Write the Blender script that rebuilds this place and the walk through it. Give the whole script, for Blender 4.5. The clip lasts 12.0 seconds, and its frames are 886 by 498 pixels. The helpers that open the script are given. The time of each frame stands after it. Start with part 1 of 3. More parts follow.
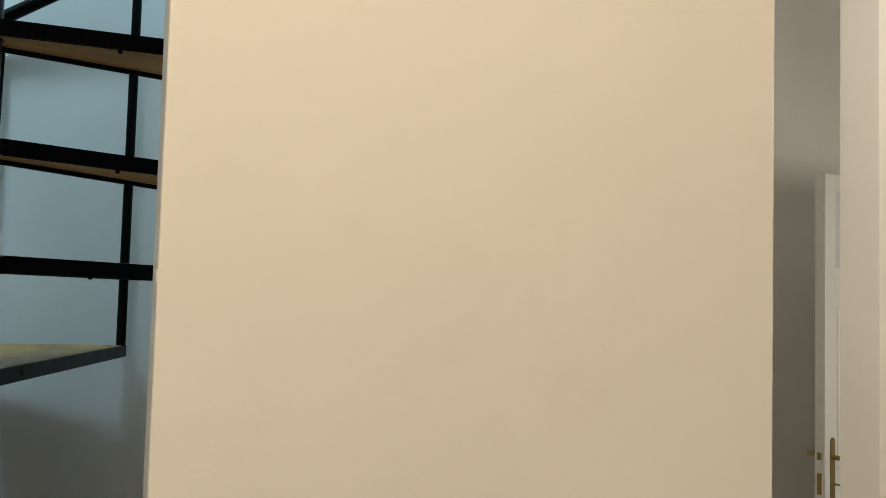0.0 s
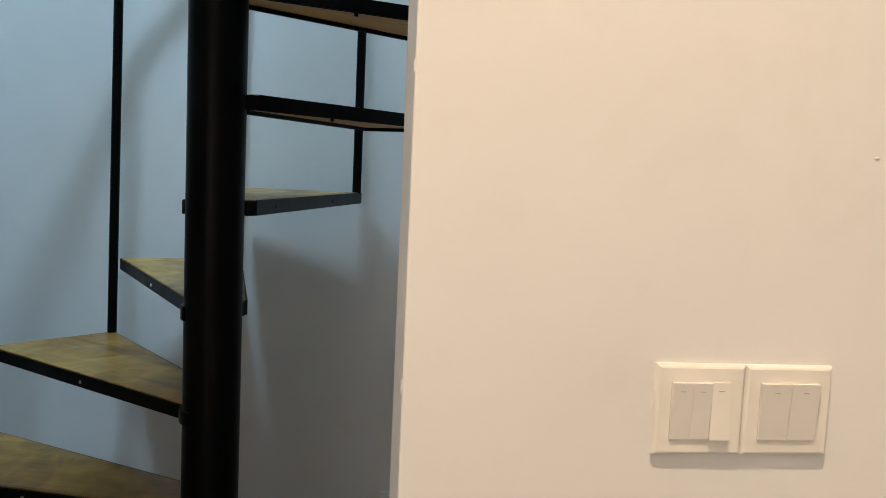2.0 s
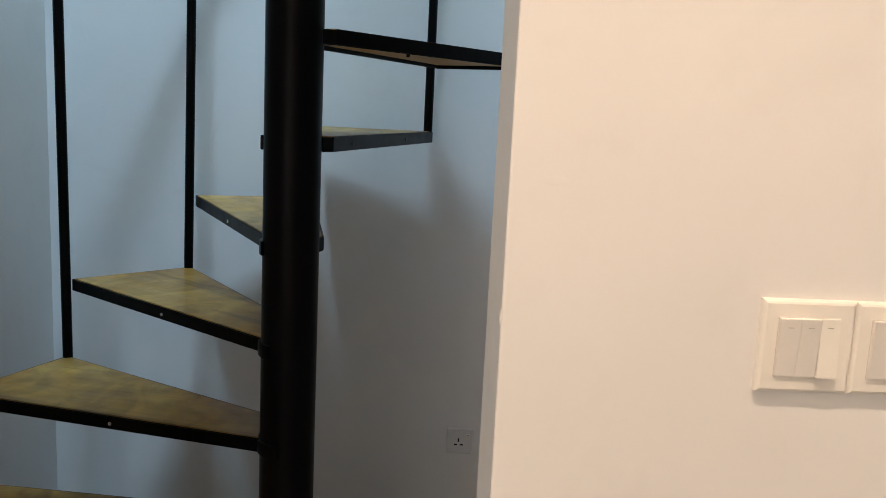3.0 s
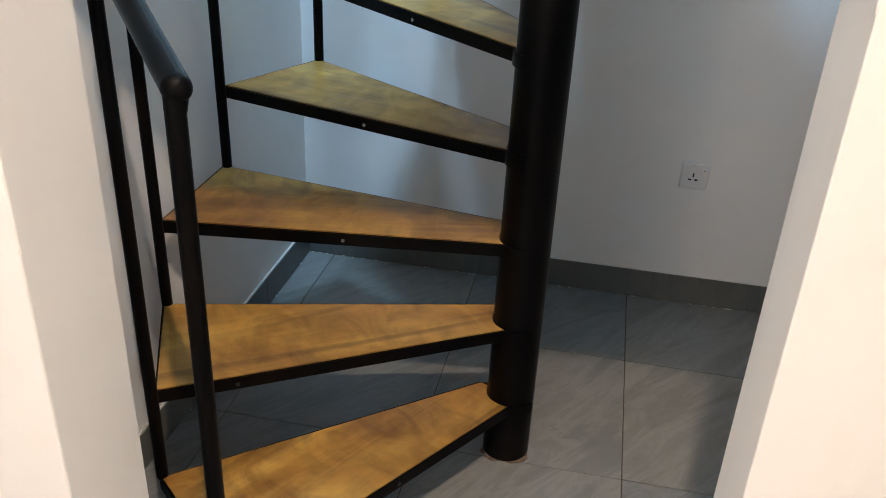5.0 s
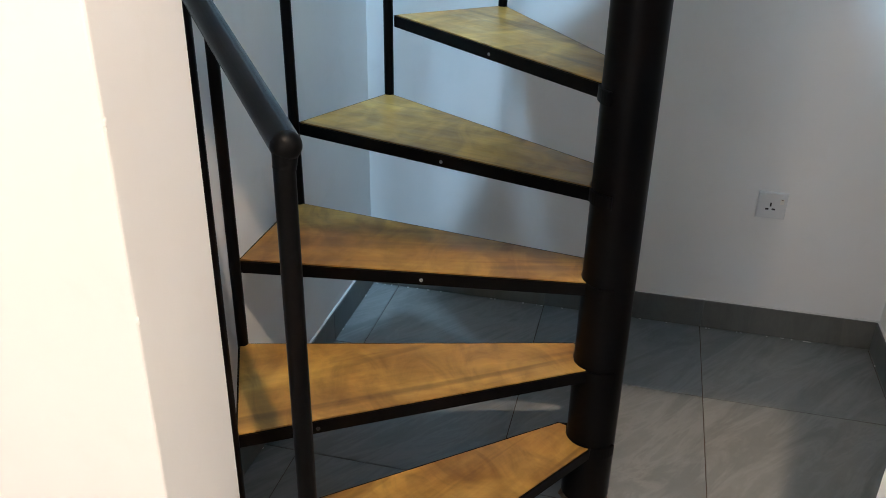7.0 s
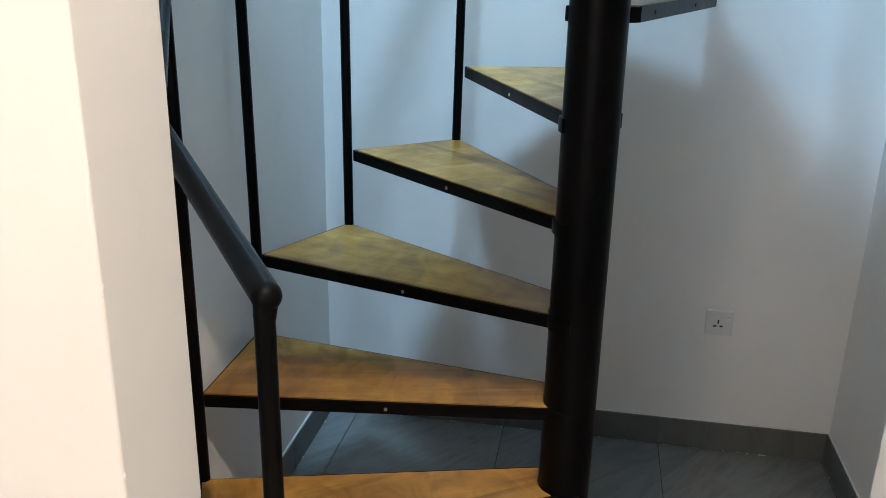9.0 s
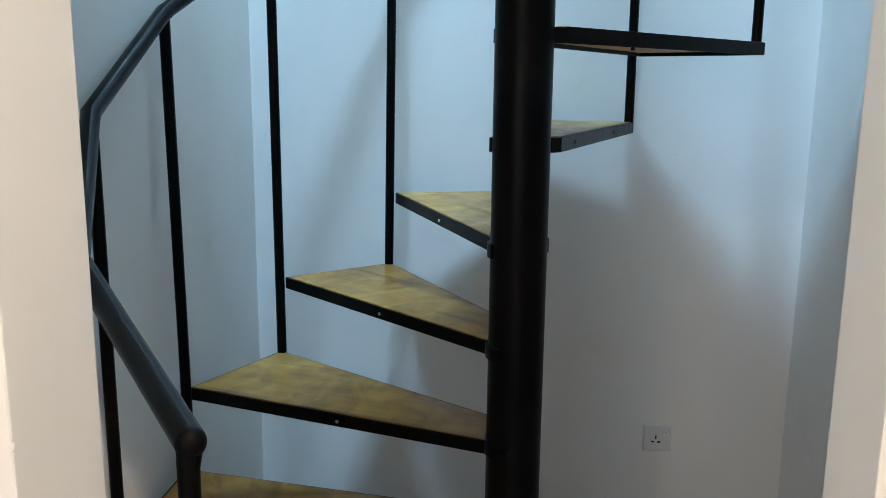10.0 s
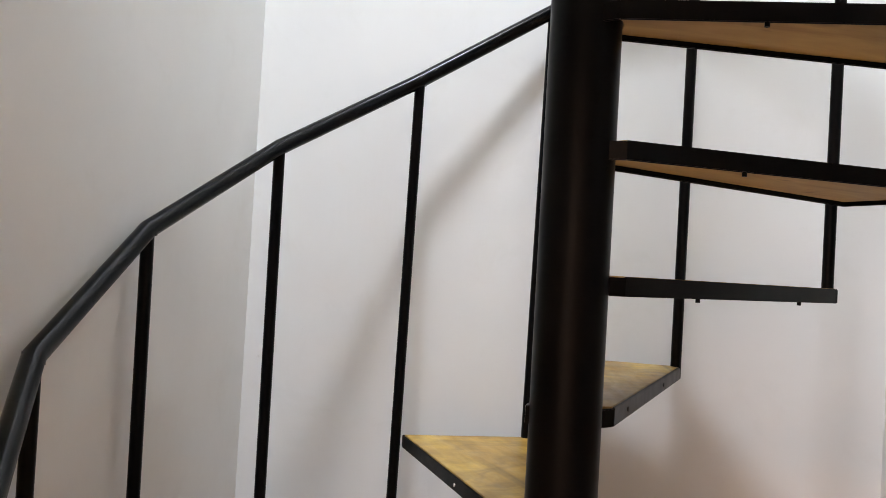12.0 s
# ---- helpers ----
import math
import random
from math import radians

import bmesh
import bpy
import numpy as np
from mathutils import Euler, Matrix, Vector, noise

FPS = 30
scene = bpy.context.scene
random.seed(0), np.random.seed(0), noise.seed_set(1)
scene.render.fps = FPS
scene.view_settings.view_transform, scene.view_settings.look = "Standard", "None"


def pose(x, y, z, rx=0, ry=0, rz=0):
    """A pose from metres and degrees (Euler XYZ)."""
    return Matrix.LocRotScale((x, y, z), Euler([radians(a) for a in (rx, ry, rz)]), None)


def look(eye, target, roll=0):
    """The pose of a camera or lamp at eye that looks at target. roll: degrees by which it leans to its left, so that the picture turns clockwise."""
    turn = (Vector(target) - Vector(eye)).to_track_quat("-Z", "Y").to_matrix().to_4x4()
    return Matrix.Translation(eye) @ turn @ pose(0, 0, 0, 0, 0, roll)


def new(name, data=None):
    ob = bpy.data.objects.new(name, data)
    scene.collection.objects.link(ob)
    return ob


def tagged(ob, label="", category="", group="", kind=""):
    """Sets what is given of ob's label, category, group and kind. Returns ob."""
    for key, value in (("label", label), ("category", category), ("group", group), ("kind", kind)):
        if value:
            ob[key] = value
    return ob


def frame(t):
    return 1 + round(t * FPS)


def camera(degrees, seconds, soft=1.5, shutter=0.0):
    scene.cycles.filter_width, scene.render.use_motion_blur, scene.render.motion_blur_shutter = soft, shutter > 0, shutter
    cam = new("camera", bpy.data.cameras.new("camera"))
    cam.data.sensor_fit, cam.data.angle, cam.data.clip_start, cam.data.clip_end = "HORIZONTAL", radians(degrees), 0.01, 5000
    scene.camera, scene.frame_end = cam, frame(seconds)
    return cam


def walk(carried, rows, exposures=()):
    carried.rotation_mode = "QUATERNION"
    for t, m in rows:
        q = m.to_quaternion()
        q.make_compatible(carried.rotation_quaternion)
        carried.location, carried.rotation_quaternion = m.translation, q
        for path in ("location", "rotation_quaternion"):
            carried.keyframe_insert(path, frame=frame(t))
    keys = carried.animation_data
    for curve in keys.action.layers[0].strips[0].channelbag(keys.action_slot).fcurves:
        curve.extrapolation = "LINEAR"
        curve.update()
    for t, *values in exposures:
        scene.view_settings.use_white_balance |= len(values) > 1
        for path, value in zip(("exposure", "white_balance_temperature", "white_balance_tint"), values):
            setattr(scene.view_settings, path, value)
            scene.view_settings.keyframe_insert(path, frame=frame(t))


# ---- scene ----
cam = camera(55.04, 12.0, soft=0.8)
walk(cam, [
    (0, pose(0.2903, -1.7628, 1.6080, 93.225, -1.564, -20.627)),
    (0.5, pose(0.2903, -1.7695, 1.5848, 90.979, -1.168, -18.533)),
    (1, pose(0.2795, -1.7777, 1.5611, 88.350, -1.015, -16.571)),
    (1.5, pose(0.2698, -1.7674, 1.5466, 86.288, -1.796, -12.050)),
    (2, pose(0.2614, -1.7562, 1.5325, 84.578, -2.545, -6.413)),
    (2.5, pose(0.2450, -1.7494, 1.5259, 83.131, -2.925, -3.537)),
    (3, pose(0.2250, -1.7432, 1.5151, 80.691, -2.732, -2.479)),
    (3.5, pose(0.2206, -1.7256, 1.4872, 74.606, -2.313, -0.857)),
    (5.5, pose(0.0832, -1.7011, 1.4527, 61.589, -2.349, 13.879)),
    (6, pose(0.0565, -1.6695, 1.4516, 61.829, -2.020, 14.271)),
    (6.5, pose(0.0418, -1.6691, 1.4641, 62.735, -1.359, 14.352)),
    (8.5, pose(-0.0005, -1.7087, 1.5032, 67.868, -0.104, 12.143)),
    (9, pose(0.0078, -1.7115, 1.5286, 71.125, -1.085, 10.374)),
    (9.5, pose(0.0134, -1.7098, 1.5464, 74.903, -0.767, 8.030)),
    (10, pose(0.0192, -1.7091, 1.5532, 78.943, -0.589, 5.931)),
    (10.5, pose(-0.0090, -1.6914, 1.5654, 82.120, -1.603, 4.914)),
    (11, pose(-0.0405, -1.6465, 1.6022, 83.496, -2.145, 5.439)),
    (11.5, pose(-0.0600, -1.5306, 1.5983, 87.186, -2.811, 6.290)),
    (12, pose(-0.0552, -1.3819, 1.6605, 91.242, -3.270, 6.402)),
], exposures=[
    (0.0, -1.18, 6800, 10), (1.0, -0.98, 6850, 12), (1.5, -0.90, 6900, 16), (2.0, -0.82, 6550, 18), (2.5, -0.76, 6500, 20), (3.0, -0.70, 6550, 21), (3.5, -0.52, 6600, 22),
    (5.5, 0.19, 5950, 18), (6.5, 0.24, 5950, 18), (8.5, 0.03, 6050, 18), (9.5, -0.09, 5950, 15), (10.5, -0.28, 6050, 15), (11.0, -0.31, 6350, 18), (11.5, -0.31, 7000, 24), (12.0, -0.07, 9100, 42)])

# ---------------------------------------------------------------- light
world = bpy.data.worlds.new("sky")
scene.world = world
world.use_nodes = True
sky = world.node_tree.nodes.new("ShaderNodeTexSky")
sky.sky_type = "NISHITA"
sky.sun_disc = False
sky.sun_elevation, sky.sun_rotation = radians(50), radians(150)
world.node_tree.links.new(sky.outputs[0], world.node_tree.nodes["Background"].inputs[0])
world.node_tree.nodes["Background"].inputs[1].default_value = 0.1


def area_lamp(name, m, power, colour, sx, sy=None):
    data = bpy.data.lights.new(name, "AREA")
    data.energy, data.color, data.size = power, colour, sx
    data.shape = "DISK" if sy is None else "RECTANGLE"
    if sy:
        data.size_y = sy
    ob = new(name, data)
    ob.matrix_world = m
    return tagged(ob, kind="structure")


WARM, COOL = (1.0, 0.80, 0.56), (0.46, 0.78, 1.0)
WHITE = (1.0, 0.92, 0.80)
# the third is added fill for the passage, with no known source
LAMPS = [(0.175, -1.755, 71, 0.05, WARM), (-1.35, -3.2, 30, 0.14, WARM), (1.5, -0.9, 32, 0.08, WHITE)]
for lx, ly, power, size, tint in LAMPS:
    area_lamp("ceiling_and_fill_light", pose(lx, ly, 3.19), power, tint, size)
# daylight of the roof light over the upper storey
SKYLIGHT = (-0.45, -1.50, 0.47)
area_lamp("roof_light_daylight", pose(SKYLIGHT[0], SKYLIGHT[1], 7.19), 575, COOL, 0.9, 0.9)

# soft fill for the niche, from an unseen window added opposite the stair
area_lamp("front_room_fill_light", pose(-1.1, -4.19, 1.55, 90, 0, 0), 20, (1.0, 0.96, 0.88), 1.7, 1.1)
# daylight of the window in the room beyond the passage
area_lamp("passage_window_light", look((4.17, -1.1, 1.55), (2.8, 0.7, 1.4)), 46, (1.0, 0.95, 0.83), 1.0, 1.0)


# ---------------------------------------------------------------- materials
def material(name, base, rough=0.6, metal=0.0, coat=0.0):
    m = bpy.data.materials.new(name)
    m.use_nodes = True
    b = m.node_tree.nodes["Principled BSDF"]
    b.inputs["Base Color"].default_value = (*base, 1)
    b.inputs["Roughness"].default_value = rough
    b.inputs["Metallic"].default_value = metal
    b.inputs["Coat Weight"].default_value = coat
    return m, m.node_tree, b


def node(tree, kind, **values):
    n = tree.nodes.new(kind)
    for key, value in values.items():
        n.inputs[key.replace("_", " ")].default_value = value
    return n


def coords(tree, scale=(1, 1, 1), shift=False, turn=0.0):
    """Object coordinates, moved by the object's own random number where shift is set."""
    tc = tree.nodes.new("ShaderNodeTexCoord")
    mp = tree.nodes.new("ShaderNodeMapping")
    mp.inputs["Scale"].default_value = scale
    source = tc.outputs["Object"]
    if turn:
        spin = tree.nodes.new("ShaderNodeMapping")
        spin.inputs["Rotation"].default_value = (0, 0, radians(turn))
        tree.links.new(source, spin.inputs["Vector"])
        source = spin.outputs[0]
    tree.links.new(source, mp.inputs["Vector"])
    if shift:
        info = tree.nodes.new("ShaderNodeObjectInfo")
        mul = tree.nodes.new("ShaderNodeMath")
        mul.operation = "MULTIPLY"
        mul.inputs[1].default_value = 37.0
        tree.links.new(info.outputs["Random"], mul.inputs[0])
        tree.links.new(mul.outputs[0], mp.inputs["Location"])
    return mp.outputs[0]


def ramp(tree, source, stops):
    r = tree.nodes.new("ShaderNodeValToRGB")
    while len(r.color_ramp.elements) < len(stops):
        r.color_ramp.elements.new(0.5)
    for e, (at, c) in zip(r.color_ramp.elements, stops):
        e.position, e.color = at, (*c, 1)
    tree.links.new(source, r.inputs[0])
    return r.outputs[0]


def mix(tree, a, b, factor, blend="MIX"):
    n = tree.nodes.new("ShaderNodeMix")
    n.data_type, n.blend_type = "RGBA", blend
    for socket, value in ((n.inputs[6], a), (n.inputs[7], b), (n.inputs[0], factor)):
        if hasattr(value, "is_output"):
            tree.links.new(value, socket)
        elif isinstance(value, tuple):
            socket.default_value = (*value, 1)
        else:
            socket.default_value = value
    return n.outputs[2]


def bump(tree, bsdf, *layers):
    """Layers of (height socket, strength, distance), chained."""
    last = None
    for height, strength, distance in layers:
        b = node(tree, "ShaderNodeBump", Strength=strength, Distance=distance)
        tree.links.new(height, b.inputs["Height"])
        if last:
            tree.links.new(last, b.inputs["Normal"])
        last = b.outputs[0]
    tree.links.new(last, bsdf.inputs["Normal"])


def noise_of(tree, vector, scale, detail=4.0, rough=0.55, distortion=0.0):
    n = node(tree, "ShaderNodeTexNoise", Scale=scale, Detail=detail, Roughness=rough, Distortion=distortion)
    tree.links.new(vector, n.inputs["Vector"])
    return n.outputs[0]


def wall_paint(name, base, rough=0.62):
    m, t, b = material(name, base, rough)
    v = coords(t)
    large = noise_of(t, v, 1.7, 3)
    fine = noise_of(t, v, 26.0, 4)
    darker = tuple(c * 0.93 for c in base)
    c = ramp(t, large, [(0.3, darker), (0.7, base)])
    smudge = ramp(t, noise_of(t, v, 5.5, 6, 0.65, 0.6), [(0.28, (0.965, 0.96, 0.95)), (0.45, (1, 1, 1))])
    t.links.new(mix(t, c, smudge, 1.0, "MULTIPLY"), b.inputs["Base Color"])
    streak = noise_of(t, coords(t, (3.5, 3.5, 0.35)), 3.0, 3)
    r = ramp(t, fine, [(0.3, (rough - 0.08,) * 3), (0.7, (rough + 0.1,) * 3)])
    t.links.new(r, b.inputs["Roughness"])
    bump(t, b, (large, 0.18, 0.02), (streak, 0.20, 0.010), (fine, 0.09, 0.002), (noise_of(t, v, 260.0, 2), 0.10, 0.0008))
    return m


def tile_stone(name, dark, light, vein, rough=0.3):
    m, t, b = material(name, dark, rough)
    v = coords(t, shift=True)
    cloud = noise_of(t, coords(t, (1.6, 0.7, 1), True, 38), 2.6, 6, 0.6, 0.6)
    c = ramp(t, cloud, [(0.25, dark), (0.75, light)])
    # long pale wisps, as of brushed stone
    wisp = noise_of(t, coords(t, (5.0, 1.0, 1), True, 38), 2.4, 5, 0.65, 0.9)
    mask = ramp(t, wisp, [(0.40, (0, 0, 0)), (0.52, (1, 1, 1)), (0.56, (0.5, 0.5, 0.5)), (0.72, (0, 0, 0))])
    c = mix(t, c, vein, mix(t, (0, 0, 0), mask, 0.32))
    # each tile a little lighter or darker, warmer or bluer than the next
    own = t.nodes.new("ShaderNodeObjectInfo")
    c = mix(t, c, ramp(t, own.outputs["Random"], [(0.0, (0.80, 0.86, 0.91)), (0.5, (0.97, 0.98, 0.98)), (1.0, (1.10, 1.07, 1.02))]), 1.0, "MULTIPLY")
    dust = noise_of(t, v, 38.0, 5, 0.7)
    c = mix(t, c, ramp(t, dust, [(0.3, (0.95, 0.95, 0.95)), (0.7, (1.04, 1.035, 1.03))]), 1.0, "MULTIPLY")
    t.links.new(c, b.inputs["Base Color"])
    r = ramp(t, noise_of(t, v, 9.0, 5, 0.6), [(0.1, (rough - 0.02,) * 3), (0.9, (rough + 0.08,) * 3)])
    t.links.new(r, b.inputs["Roughness"])
    bump(t, b, (dust, 0.06, 0.001))
    return m


def tread_wood(name):
    m, t, b = material(name, (0.4, 0.25, 0.08), 0.34, coat=0.10)
    v = coords(t, (0.9, 3.0, 2.0), True)
    figure = noise_of(t, v, 2.4, 4, 0.5, 0.8)
    c = ramp(t, figure, [(0.28, (0.27, 0.128, 0.026)), (0.50, (0.40, 0.212, 0.040)), (0.72, (0.52, 0.303, 0.068))])
    # thin dark heartwood streaks along the grain
    dark = noise_of(t, coords(t, (0.55, 8.0, 2.0), True), 1.5, 3, 0.5, 0.7)
    c = mix(t, c, (0.10, 0.042, 0.010), ramp(t, dark, [(0.56, (0, 0, 0)), (0.66, (0.60, 0.60, 0.60)), (0.74, (0.25, 0.25, 0.25))]))
    # the silky ripple across the grain
    ripple = noise_of(t, coords(t, (4.6, 2.6, 2.0), True), 2.4, 4, 0.55, 1.7)
    c = mix(t, c, ramp(t, ripple, [(0.34, (0.74, 0.70, 0.63)), (0.50, (0.99, 0.99, 0.98)), (0.64, (1.20, 1.19, 1.14))]), 1.0, "MULTIPLY")
    grain = noise_of(t, coords(t, (3.0, 60.0, 60.0), True), 1.4, 5, 0.6, 0.3)
    c = mix(t, c, ramp(t, grain, [(0.3, (0.90, 0.89, 0.87)), (0.7, (1.04, 1.04, 1.03))]), 1.0, "MULTIPLY")
    # wide brown stains under the varnish, one board darker than the next
    stain = noise_of(t, coords(t, (1.0, 1.5, 1.0), True), 2.6, 5, 0.6, 0.8)
    c = mix(t, c, ramp(t, stain, [(0.34, (0.66, 0.58, 0.50)), (0.52, (1.0, 1.0, 1.0)), (0.70, (1.08, 1.07, 1.05))]), 1.0, "MULTIPLY")
    t.links.new(c, b.inputs["Base Color"])
    r = ramp(t, noise_of(t, v, 9.0, 5, 0.7), [(0.3, (0.32,) * 3), (0.7, (0.50,) * 3)])
    t.links.new(r, b.inputs["Roughness"])
    bump(t, b, (grain, 0.08, 0.0006), (ripple, 0.06, 0.003))
    return m


def bare_plywood(name):
    m, t, b = material(name, (0.5, 0.36, 0.17), 0.7)
    figure = noise_of(t, coords(t, (0.9, 4.0, 1.0), True), 3.0, 5, 0.6, 0.8)
    c = ramp(t, figure, [(0.3, (0.40, 0.215, 0.075)), (0.7, (0.60, 0.37, 0.15))])
    knot = noise_of(t, coords(t, (1.0, 1.8, 1.0), True), 8.0, 2, 0.5, 0.4)
    c = mix(t, c, (0.16, 0.085, 0.03), ramp(t, knot, [(0.64, (0, 0, 0)), (0.74, (0.8, 0.8, 0.8))]))
    t.links.new(c, b.inputs["Base Color"])
    bump(t, b, (figure, 0.08, 0.001))
    return m


def black_steel(name, base=(0.0022, 0.0022, 0.0024), rough=0.36, shine=0.085):
    m, t, b = material(name, base, rough)
    b.inputs["Specular IOR Level"].default_value = shine
    v = coords(t)
    wear = noise_of(t, coords(t, (1, 1, 0.3)), 14.0, 5, 0.6, 0.3)
    c = ramp(t, wear, [(0.45, base), (0.70, (0.0055, 0.0036, 0.0028)), (0.84, (0.018, 0.009, 0.005))])
    t.links.new(c, b.inputs["Base Color"])
    fine = noise_of(t, v, 18.0, 3, 0.5)
    r = ramp(t, fine, [(0.3, (rough - 0.03,) * 3), (0.7, (rough + 0.05,) * 3)])
    t.links.new(r, b.inputs["Roughness"])
    bump(t, b, (fine, 0.04, 0.001))
    return m


def plastic(name, base, rough=0.28):
    m, t, b = material(name, base, rough)
    v = coords(t)
    c = ramp(t, noise_of(t, v, 30.0, 4), [(0.3, tuple(x * 0.95 for x in base)), (0.7, base)])
    t.links.new(c, b.inputs["Base Color"])
    bump(t, b, (noise_of(t, v, 420.0, 2), 0.04, 0.0004))
    return m


def grout_stuff(name):
    m, t, b = material(name, (0.16, 0.12, 0.09), 0.85)
    v = coords(t)
    c = ramp(t, noise_of(t, v, 6.0, 6, 0.7), [(0.3, (0.035, 0.028, 0.024)), (0.7, (0.10, 0.065, 0.042))])
    t.links.new(c, b.inputs["Base Color"])
    bump(t, b, (noise_of(t, v, 300.0, 3), 0.3, 0.001))
    return m


def rust_stuff(name):
    m, t, b = material(name, (0.2, 0.1, 0.06), 0.8)
    v = coords(t)
    c = ramp(t, noise_of(t, v, 60.0, 5, 0.7), [(0.35, (0.06, 0.025, 0.02)), (0.5, (0.16, 0.10, 0.065)), (0.7, (0.24, 0.18, 0.13))])
    t.links.new(c, b.inputs["Base Color"])
    return m


PAINT = wall_paint("white_wall_paint", (0.80, 0.79, 0.765))
CEIL = wall_paint("ceiling_paint", (0.82, 0.82, 0.80), 0.75)
TRIM = wall_paint("trim_paint", (0.76, 0.74, 0.70), 0.4)
TILE = tile_stone("grey_floor_tile", (0.130, 0.132, 0.127), (0.215, 0.214, 0.205), (0.36, 0.35, 0.33), 0.315)
SKIRT = tile_stone("skirting_tile", (0.085, 0.09, 0.085), (0.125, 0.13, 0.12), (0.16, 0.16, 0.15), 0.35)
WOOD = tread_wood("varnished_plywood")
RAWPLY = bare_plywood("bare_plywood")
STEEL = black_steel("black_painted_steel")
RAIL = black_steel("black_gloss_rail_paint", (0.0020, 0.0026, 0.0036), 0.2, 0.14)
PLATE = plastic("white_switch_plastic", (0.80, 0.77, 0.70))
# greyer copy of the switch plastic, for keys that face away from the lamp
SHADED_KEY = plastic("shaded_key_plastic", (0.74, 0.71, 0.66), 0.35)
SLOT = plastic("dark_slot", (0.02, 0.02, 0.02), 0.6)
GAPGREY = plastic("shaded_gap", (0.62, 0.59, 0.53), 0.6)
MARK = plastic("green_grey_mark", (0.32, 0.33, 0.25), 0.5)
GROUT = grout_stuff("brown_grout")
RUST = rust_stuff("rust_and_mortar")
CAULK = plastic("white_caulk", (0.72, 0.71, 0.68), 0.7)
SCREW = material("zinc_screw", (0.62, 0.62, 0.60), 0.35, 1.0)[0]
BRASS = material("aged_brass", (0.34, 0.24, 0.10), 0.38, 1.0)[0]
DOORPAINT = plastic("white_door_paint", (0.80, 0.79, 0.76), 0.3)
# white and barely clear, so the pane's brightness is in its colour
GLASS = material("whitened_door_glass", (0.88, 0.90, 0.91), 0.12)[0]
GLASS.node_tree.nodes["Principled BSDF"].inputs["Transmission Weight"].default_value = 0.25
LAMPGLOW = material("lamp_diffuser", (0.9, 0.85, 0.75), 0.5)[0]
LAMPGLOW.node_tree.nodes["Principled BSDF"].inputs["Emission Color"].default_value = (1.0, 0.80, 0.56, 1)
LAMPGLOW.node_tree.nodes["Principled BSDF"].inputs["Emission Strength"].default_value = 4.0


# ---------------------------------------------------------------- mesh helpers
def mesh_of(name, bm, mat, smooth=False):
    bmesh.ops.recalc_face_normals(bm, faces=bm.faces)
    me = bpy.data.meshes.new(name)
    bm.to_mesh(me)
    bm.free()
    me.materials.append(mat)
    if smooth:
        for p in me.polygons:
            p.use_smooth = True
        me.set_sharp_from_angle(angle=radians(40))
    return me


def part(name, bm, mat, parent=None, label="", smooth=False):
    ob = new(name, mesh_of(name, bm, mat, smooth) if isinstance(bm, bmesh.types.BMesh) else bm)
    ob.parent = parent
    return tagged(ob, label)


def box(x0, y0, z0, x1, y1, z1, bevel=0.0, segments=2):
    bm = bmesh.new()
    bmesh.ops.create_cube(bm, size=1, matrix=Matrix.LocRotScale(((x0 + x1) / 2, (y0 + y1) / 2, (z0 + z1) / 2), None, (x1 - x0, y1 - y0, z1 - z0)))
    if bevel:
        bmesh.ops.bevel(bm, geom=list(bm.edges), offset=bevel, segments=segments, affect="EDGES", profile=0.6)
    return bm


def prism(outline, z0, z1, bevel=0.0):
    bm = bmesh.new()
    face = bm.faces.new([bm.verts.new((x, y, z0)) for x, y in outline])
    up = bmesh.ops.extrude_face_region(bm, geom=[face])
    bmesh.ops.translate(bm, vec=(0, 0, z1 - z0), verts=[g for g in up["geom"] if isinstance(g, bmesh.types.BMVert)])
    if bevel:
        edges = [e for e in bm.edges if abs(e.verts[0].co.z - e.verts[1].co.z) < 1e-6]
        bmesh.ops.bevel(bm, geom=edges, offset=bevel, segments=2, affect="EDGES")
    return bm


def tube(points, radius, sides=16, cap=True):
    """A round bar along a polyline, mitred where it bends."""
    bm = bmesh.new()
    pts = [Vector(p) for p in points]
    dirs = [(b - a).normalized() for a, b in zip(pts, pts[1:])]
    rings = []
    side = dirs[0].orthogonal().normalized()
    for i, p in enumerate(pts):
        along = dirs[min(i, len(dirs) - 1)]
        before = dirs[max(i - 1, 0)]
        if i:
            side = (side - before * side.dot(before)).normalized()
        normal = (before + along).normalized()
        up = before.cross(side)
        ring = []
        for k in range(sides):
            a = 2 * math.pi * k / sides
            q = p + (side * math.cos(a) + up * math.sin(a)) * radius
            q += before * ((p - q).dot(normal) / before.dot(normal))
            ring.append(bm.verts.new(q))
        rings.append(ring)
        if i < len(dirs):
            side = (side - along * side.dot(along)).normalized()
    for a, b in zip(rings, rings[1:]):
        for k in range(sides):
            bm.faces.new((a[k], a[(k + 1) % sides], b[(k + 1) % sides], b[k]))
    if cap:
        bm.faces.new(rings[0][::-1])
        bm.faces.new(rings[-1])
    return bm


def bar(a, b, width, z0, z1, bevel=0.0015):
    """A flat bar in plan from a to b, its width to the right-hand side of the way."""
    a, b = Vector(a), Vector(b)
    d = (b - a).normalized()
    n = Vector((d.y, -d.x)) * width
    return prism([tuple(a), tuple(b), tuple(b + n), tuple(a + n)], z0, z1, bevel)


def join(*meshes):
    out = bmesh.new()
    for bm in meshes:
        me = bpy.data.meshes.new("piece")
        bm.to_mesh(me)
        bm.free()
        out.from_mesh(me)
        bpy.data.meshes.remove(me)
    return out


def structure(name, bm, mat, label, category):
    return tagged(part(name, bm, mat), label, category, kind="structure")


